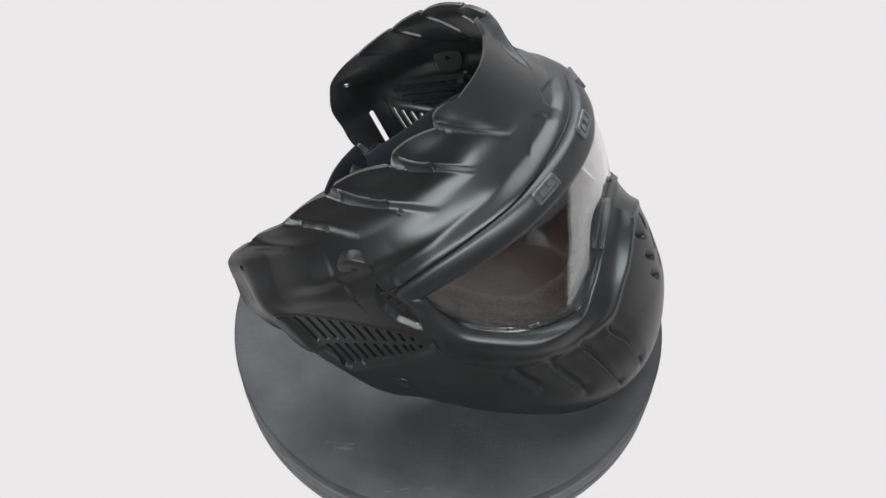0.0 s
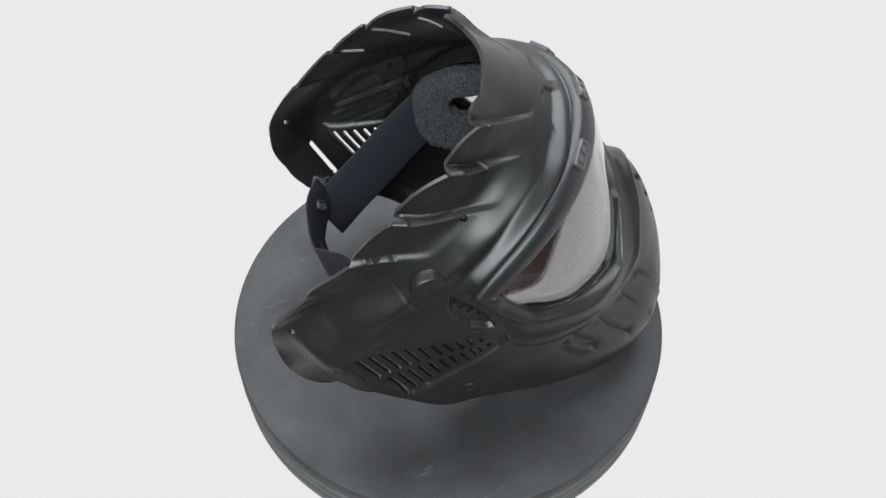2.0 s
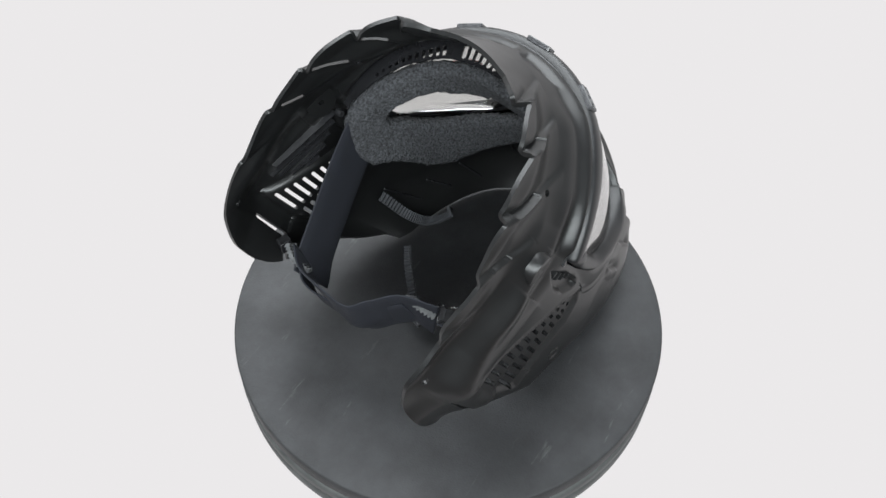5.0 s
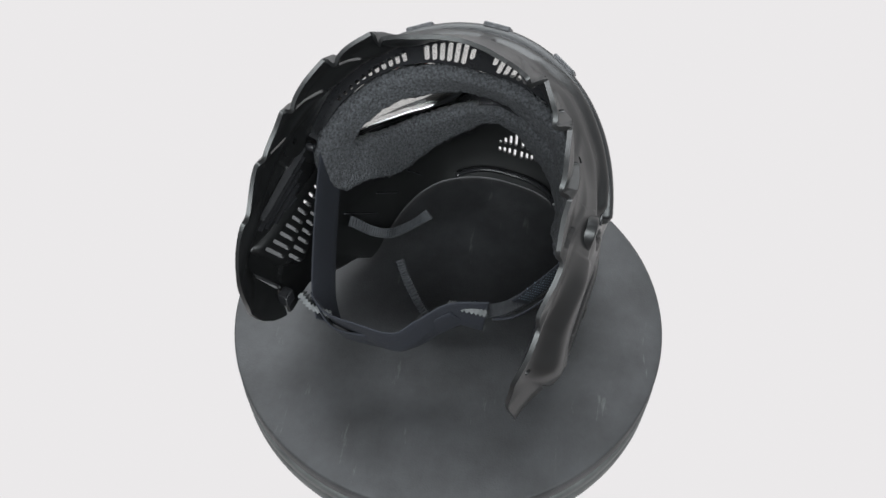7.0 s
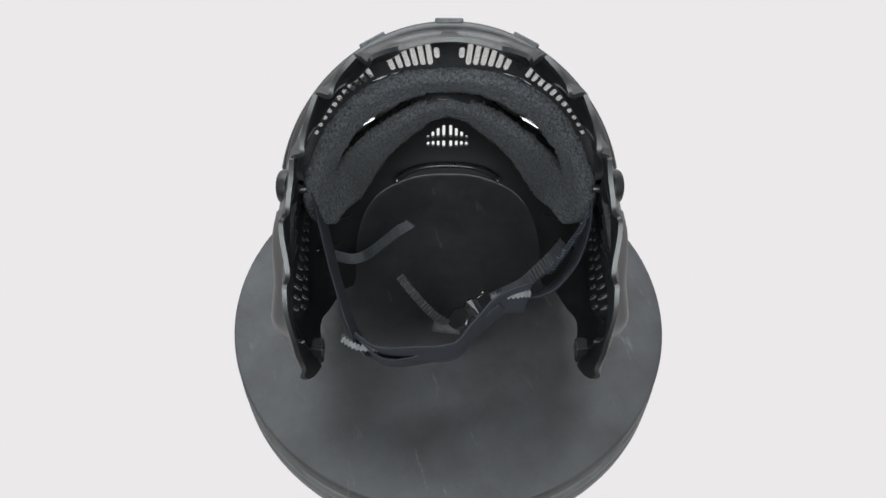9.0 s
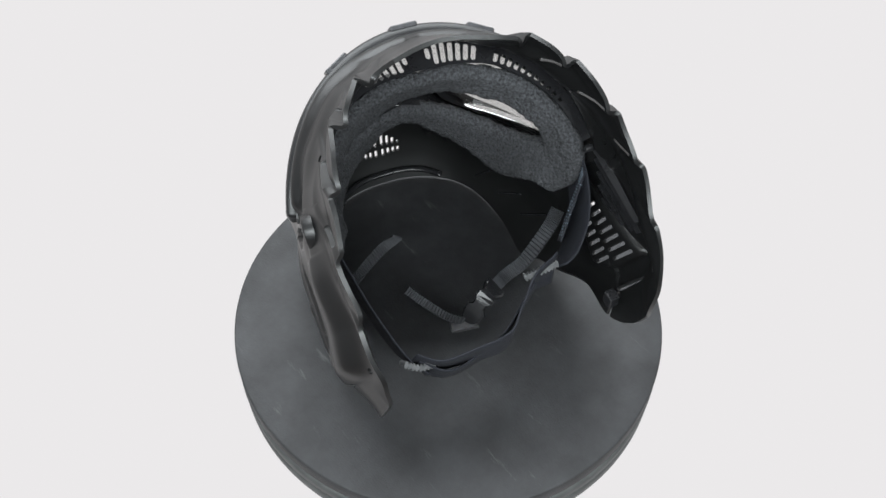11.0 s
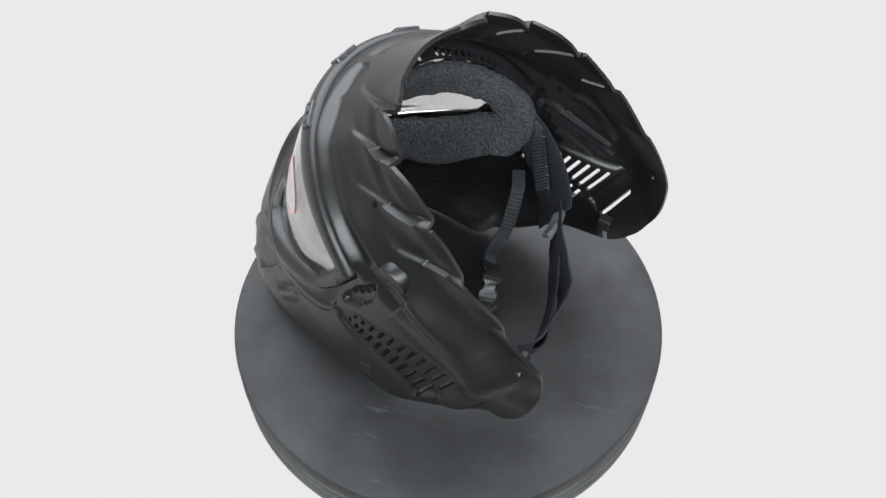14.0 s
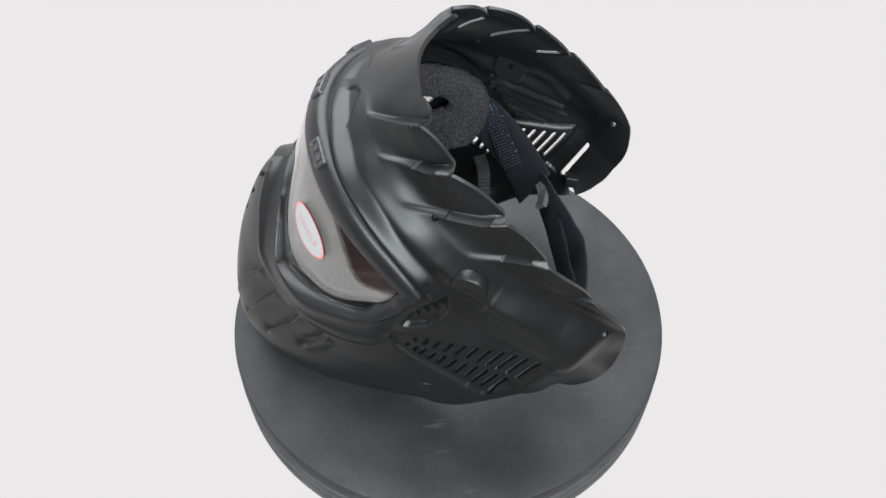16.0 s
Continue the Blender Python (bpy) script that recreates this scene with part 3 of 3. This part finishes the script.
for side in (-1, 1):
    for i in range(16):
        s = 60 + 5.6 * i
        ends = []
        for o in (17, 21):
            d, yy, h = lens_point(s, LEDGE_LOW(s) + 2, -o)
            ends.append(M(d, yy * side, h))
        stadium(cuts, ends[0], ends[1], (M(0, 0, 1) - M(0, 0, 0)).normalized(), 0.0026, 0.01)
carve(lower, cuts)

# ---- temples: knobs, screws, ribs ----


def turned(name, place, axis, profile, material, parent, label="", n=28):
    """A small turned body at place with its axis turned along axis; profile in millimetres."""
    bm = bmesh.new()
    lathe(bm, [(r / 1000, z / 1000) for r, z in profile], n)
    turn = Vector(axis).normalized().to_track_quat("Z", "Y").to_matrix().to_4x4()
    bmesh.ops.transform(bm, matrix=Matrix.Translation(place) @ turn, verts=bm.verts)
    ob = part(name, bm, material, parent, label)
    ob.data.set_sharp_from_angle(angle=radians(40))
    return ob


def bar(bm, a, b, n, width, height):
    """A low rib from a to b, standing along n."""
    along = (b - a).normalized()
    across = n.cross(along).normalized() * (width / 2)
    up = n * height
    base = [a - across, a + across, b + across, b - across]
    lo = [bm.verts.new(p - n * 0.001) for p in base]
    hi = [bm.verts.new(p * 1.0 + up * (0.55 if i in (0, 1) else 1.0) + (along if i in (0, 1) else -along) * 0.0008 - (p - (a + b) / 2).project(across) * 0.35) for i, p in enumerate(base)]
    bm.faces.new(hi)
    for i in range(4):
        bm.faces.new((lo[i], lo[(i + 1) % 4], hi[(i + 1) % 4], hi[i]))
    bmesh.ops.recalc_face_normals(bm, faces=bm.faces)


for side in (-1, 1):
    axis = M(1, side * 20, -4) - M(0, 0, 0)
    knob = turned("knob", M(57, side * 88, 149), axis, [(1.9, 6), (1.9, 12.4), (8.6, 12.6), (9.8, 12.2), (10.4, 11.2), (10.8, 6), (1.9, 6)], SHELL, mask, "round black temple boss")
    p, n, a, b = face_frame(57, 163, side, plain_face)
    turned("screw", p - n * 0.001, n, [(0, 2.2), (0.9, 2.2), (1.5, 1.4), (1.5, -1), (0, -1)], GLOSS, mask, "small black slotted screw in the shell")
    p, n, a, b = face_frame(-19, 44, side, plain_face)
    turned("button", p - n * 0.002, n, [(0, 2.0), (3.0, 2.1), (4.3, 2.8), (5.0, 2.2), (5.2, 0), (0, 0)], SHELL, mask, "small round moulded button")
    for k in range(4):
        t = k / 4
        s0, h0 = 15 + 9 * t ** 1.6, 124 - 27 * t
        bm = bmesh.new()
        pa, na, _, _ = face_frame(s0, h0, side, plain_face)
        pb, nb, _, _ = face_frame(s0 + 6, h0 + 2 + 4 * t, side, plain_face)
        bar(bm, pa - na * 0.0034, pb - nb * 0.0034, (na + nb).normalized(), 0.0013, 0.0028)
        part("vent_bar", bm, SHELL, mask, smooth=False)
    turned("peg", M(60, side * 93, 131), M(0, -side, 0) - M(0, 0, 0), [(0, 5), (2.2, 5), (2.6, 4.2), (2.6, 0), (0, 0)], GLOSS, mask)
    for s0, h0, s1, h1 in ((-39, 138, 16, 132), (-46, 133, 11, 124), (-43, 126, 3, 119), (-37, 119, -5, 114), (-26, 113, -14, 111)):
        bm = bmesh.new()
        pa, na, _, _ = face_frame(s0, h0, side, plain_face)
        pb, nb, _, _ = face_frame(s1, h1, side, plain_face)
        bar(bm, pa - na * 0.0014, pb - nb * 0.0022, -(na + nb).normalized(), 0.0018, 0.0045)
        part("rib", bm, GLOSS, mask, smooth=False)
    # ribs inside the chin and cheeks
    for s0, h0, s1, h1 in ((51, -20, 61, -44), (23, -8, 31, -30), (-5, 22, 6, -14)):
        bm = bmesh.new()
        pa, na, _, _ = face_frame(s0, h0, side, plain_face)
        pb, nb, _, _ = face_frame(s1, h1, side, plain_face)
        bar(bm, pa - na * 0.0026, pb - nb * 0.0026, -(na + nb).normalized(), 0.0016, 0.002)
        part("rib", bm, GLOSS, mask, smooth=False)

# lip inside the chin
bm = bmesh.new()
rings = []
for i in range(25):
    s = 100 + 160 * i / 24
    side, s = (1, s) if s <= 180 else (-1, 360 - s)
    d, y, h = surf(s, -66, detail=False)
    q = M(d, y * side, h)
    q.z = max(q.z, 0.012)
    n = (M(60, 0, -40) - q).normalized()
    n.z = 0
    q += n * 0.003
    rings.append([q + Vector((0, 0, 0.0015)), q + n * 0.005 + Vector((0, 0, 0.0012)), q + n * 0.005 - Vector((0, 0, 0.0012)), q - Vector((0, 0, 0.0015))])
loft(bm, rings)
part("chin_lip", bm, GLOSS, mask, "glossy moulded lip inside the chin")

# ---- straps ----


def curve_points(pts, n):
    """Points and directions along a smooth curve through pts."""
    out = []
    P = [Vector(p) for p in pts]
    P = [P[0] * 2 - P[1]] + P + [P[-1] * 2 - P[-2]]
    m = len(P) - 3
    for i in range(n + 1):
        x = min(i / n * m, m - 1e-6)
        k, t = int(x), x - int(x)
        a, b, c, d = P[k:k + 4]
        out.append(0.5 * ((2 * b) + (c - a) * t + (2 * a - 5 * b + 4 * c - d) * t * t + (3 * b - a - 3 * c + d) * t ** 3))
    return out


def ribbon(name, pts, ups, width, thick, material, parent, label="", n=60, ribs=0.0):
    """A strap along pts; ups: the way its width points, one a point. Millimetres, in the mask's level space."""
    C = curve_points([(x / 1000, y / 1000, z / 1000) for x, y, z in pts], n)
    U = curve_points(ups, n)
    bm = bmesh.new()
    rings = []
    for i, c in enumerate(C):
        t = (C[min(i + 1, n)] - C[max(i - 1, 0)]).normalized()
        u = (U[i] - t * U[i].dot(t)).normalized()
        w = t.cross(u)
        th = thick * (1 + (ribs if i % 2 else 0))
        hw = width / 2000
        ring = []
        for x, k in ((-1, 0.3), (-0.94, 1), (-0.5, 0.85), (0, 0.85), (0.5, 0.85), (0.94, 1), (1, 0.3)):
            ring.append(c + u * (x * hw) + w * (th / 2000 * k))
        for x, k in ((1, 0.3), (0.94, 1), (0.5, 0.85), (0, 0.85), (-0.5, 0.85), (-0.94, 1), (-1, 0.3)):
            ring.append(c + u * (x * hw) - w * (th / 2000 * k))
        rings.append(ring)
    loft(bm, rings)
    return part(name, bm, material, parent, label, smooth=ribs == 0)


BACK = (-0.64, 0, 0.77)
ribbon("head_strap", [(6, 88, 126), (-18, 81, 108), (-42, 73, 86), (-68, 62, 66), (-84, 50, 58)], [BACK] * 5, 40, 1.4, NAVY, mask, "wide navy elastic head strap")
ribbon("head_strap", [(6, -90, 126), (-14, -89, 110), (-32, -82, 94), (-46, -68, 84), (-54, -53, 82)], [BACK] * 5, 34, 1.4, NAVY, mask, "wide navy elastic head strap")
ribbon("strap_loop", [(-85, 67, 83), (-88, 57, 77), (-86, 46, 72)], [(-0.5, 0.2, 0.8), (-0.5, 0.2, 0.8), (-0.5, 0.2, 0.8)], 9, 2.2, GREYWEB, mask, "grey ribbed webbing loop", 20, 1.2)
ribbon("back_strap", [(-82, 60, 78), (-89, 44, 73), (-91, 22, 74), (-89, -2, 73), (-78, -16, 82), (-66, -30, 90), (-58, -50, 88)], [(-0.25, 0.1, 1), (-0.4, 0, 1), (-0.3, 0, 1), (-0.2, 0, 1), (-0.2, 0, 1), (-0.2, 0, 1), (0, 0.1, 1)], 30, 1.4, NAVY, mask, "navy elastic strap hanging slack behind", 90)
ribbon("back_strap", [(-82, 58, 72), (-91, 40, 64), (-86, 16, 60), (-80, -4, 62), (-72, -20, 76), (-64, -34, 86)], [(-0.25, 0.1, 1), (-0.4, 0, 1), (-0.3, 0, 1), (-0.2, 0, 1), (-0.2, 0, 1), (-0.2, 0, 1)], 22, 1.4, NAVY, mask, "folded end of the navy strap", 60)
ribbon("strap_loop", [(-60, -27, 91), (-61, -38, 94), (-58, -50, 92)], [(-0.6, 0, 0.7), (-0.6, 0, 0.7), (-0.6, 0, 0.7)], 8, 2.4, GREYWEB, mask, "light grey ribbed webbing loop", 20, 1.2)
ribbon("chin_strap", [(-10, -79, 84), (-15, -70, 73), (-17, -53, 48), (-13, -40, 31), (-18, -29, 29)], [(0.8, 0.2, 0.4)] * 5, 10, 1.4, WEB, mask, "black ribbed chin strap webbing", 84, 1.6)
ribbon("chin_strap", [(-30, 0, 17), (-24, 13, 24), (-16, 26, 37), (-8, 35, 46)], [(0.5, 0.3, 0.6)] * 4, 6, 1.4, WEB, mask, "narrow black ribbed chin strap webbing", 46, 1.6)
ribbon("chin_strap", [(8, 84, 50), (24, 74, 26), (34, 64, 18), (38, 52, 26), (36, 38, 44), (28, 28, 62)], [(0.5, 0.3, 0.8), (0.6, 0.2, 0.6), (0.8, 0.3, 0.3), (0.9, 0.3, 0.2), (0.7, 0.3, 0.2), (0.3, 0.8, 0.2)], 8, 1.3, WEB, mask, "black ribbed webbing looped inside the cheek", 90, 1.6)
PATCH = [(-11, -91, 124), (-17, -88, 115), (-27, -77, 100), (-38, -65, 86)]
ribbon("patch", PATCH, [(-0.5, 0.2, 0.85)] * 4, 21, 1.2, NAVY, mask, "navy hook-and-loop strap end with pale blue dashes", 40)


def dashes():
    """Rows of short pale stitches standing on the inner face of the patch."""
    random.seed(4)
    C = curve_points([(x / 1000, y / 1000, z / 1000) for x, y, z in PATCH], 60)
    bm = bmesh.new()
    for i in range(2, 58, 2):
        t = (C[i + 1] - C[i - 1]).normalized()
        u = Vector((-0.5, 0.2, 0.85))
        u = (u - t * u.dot(t)).normalized()
        w = t.cross(u)
        for side in (-1, 1):
            x = -9.5 + random.random()
            while x < 8.5:
                long = 1.6 + 1.8 * random.random()
                bar(bm, C[i] + u * (x / 1000) + w * (side * 0.0006), C[i] + u * ((x + long) / 1000) + w * (side * 0.0006), w * side, 0.0006, 0.0003)
                x += long + 0.9
    ob = part("stitching", bm, STITCH, mask, "pale blue-grey dashes on the strap end", smooth=False)
    tagged(ob, kind="stuff")


STITCH = rough_stuff("pale_blue_thread", (0.10, 0.13, 0.17), (0.2, 0.25, 0.31), 400, (0.7, 0.85), 0.2, 1500)
dashes()


def buckle():
    holder = bmesh.new()
    C = curve_points([(-0.018, -0.030, 0.029), (-0.025, -0.019, 0.031), (-0.028, -0.010, 0.024), (-0.030, -0.002, 0.016)], 12)
    rings = []
    for i, c in enumerate(C):
        t = (C[min(i + 1, 12)] - C[max(i - 1, 0)]).normalized()
        u = Vector((0.8, 0.2, 0.4))
        u = (u - t * u.dot(t)).normalized()
        w = t.cross(u)
        hw = (0.0085, 0.0085, 0.007, 0.005, 0.0075, 0.0075, 0.005, 0.005, 0.008, 0.008, 0.007, 0.006, 0.004)[i]
        rings.append([c + u * hw * x + w * 0.0024 * z for x, z in ((-1, -0.6), (-0.8, -1), (0.8, -1), (1, -0.6), (1, 0.6), (0.8, 1), (-0.8, 1), (-1, 0.6))])
    loft(holder, rings)
    ob = part("buckle", holder, GLOSS, mask, "black plastic side-release buckle", smooth=False)
    bm = bmesh.new()
    p = Vector((-0.031, 0.002, 0.016))
    loft(bm, [[p + Vector((x, y, z)) for x, y in ((-0.007, -0.010), (0.006, -0.006), (0.005, 0.008), (-0.004, 0.010))] for z in (-0.001, 0.0015)])
    part("tongue", bm, GREYCLIP, ob, "grey buckle tongue", smooth=False)


buckle()
for side in (-1, 1):
    bm = bmesh.new()
    p = M(-36, side * 84, 97)
    rings = [[p + Vector((x / 1000, side * y / 1000, z / 1000)) for x, y in ((-5, -4), (4, -4), (5, -2), (5, 3), (3, 4), (-4, 4))] for z in (-6, -4.5, 4.5, 6)]
    rings[0] = [p + (q - p) * 0.8 for q in rings[0]]
    rings[-1] = [p + (q - p) * 0.8 for q in rings[-1]]
    loft(bm, rings)
    bevelled(part("strap_anchor", bm, GLOSS, mask, "black plastic strap anchor hooked in the slot", smooth=False), 0.0008)

# ---- what turns ----
TURN = [(0.0, 0.0), (4.2, 49.65), (6.3, 73.75), (9.2, 108.05), (11.3, 131.75), (16.0, 186.05)]


def motions():
    walk(turntable, [(t, pose(0, 0, 0, 0, 0, a)) for t, a in TURN])
    walk(mask, [(t, pose(0, 0, 0, 0, 0, a - 14.9)) for t, a in TURN])


motions()
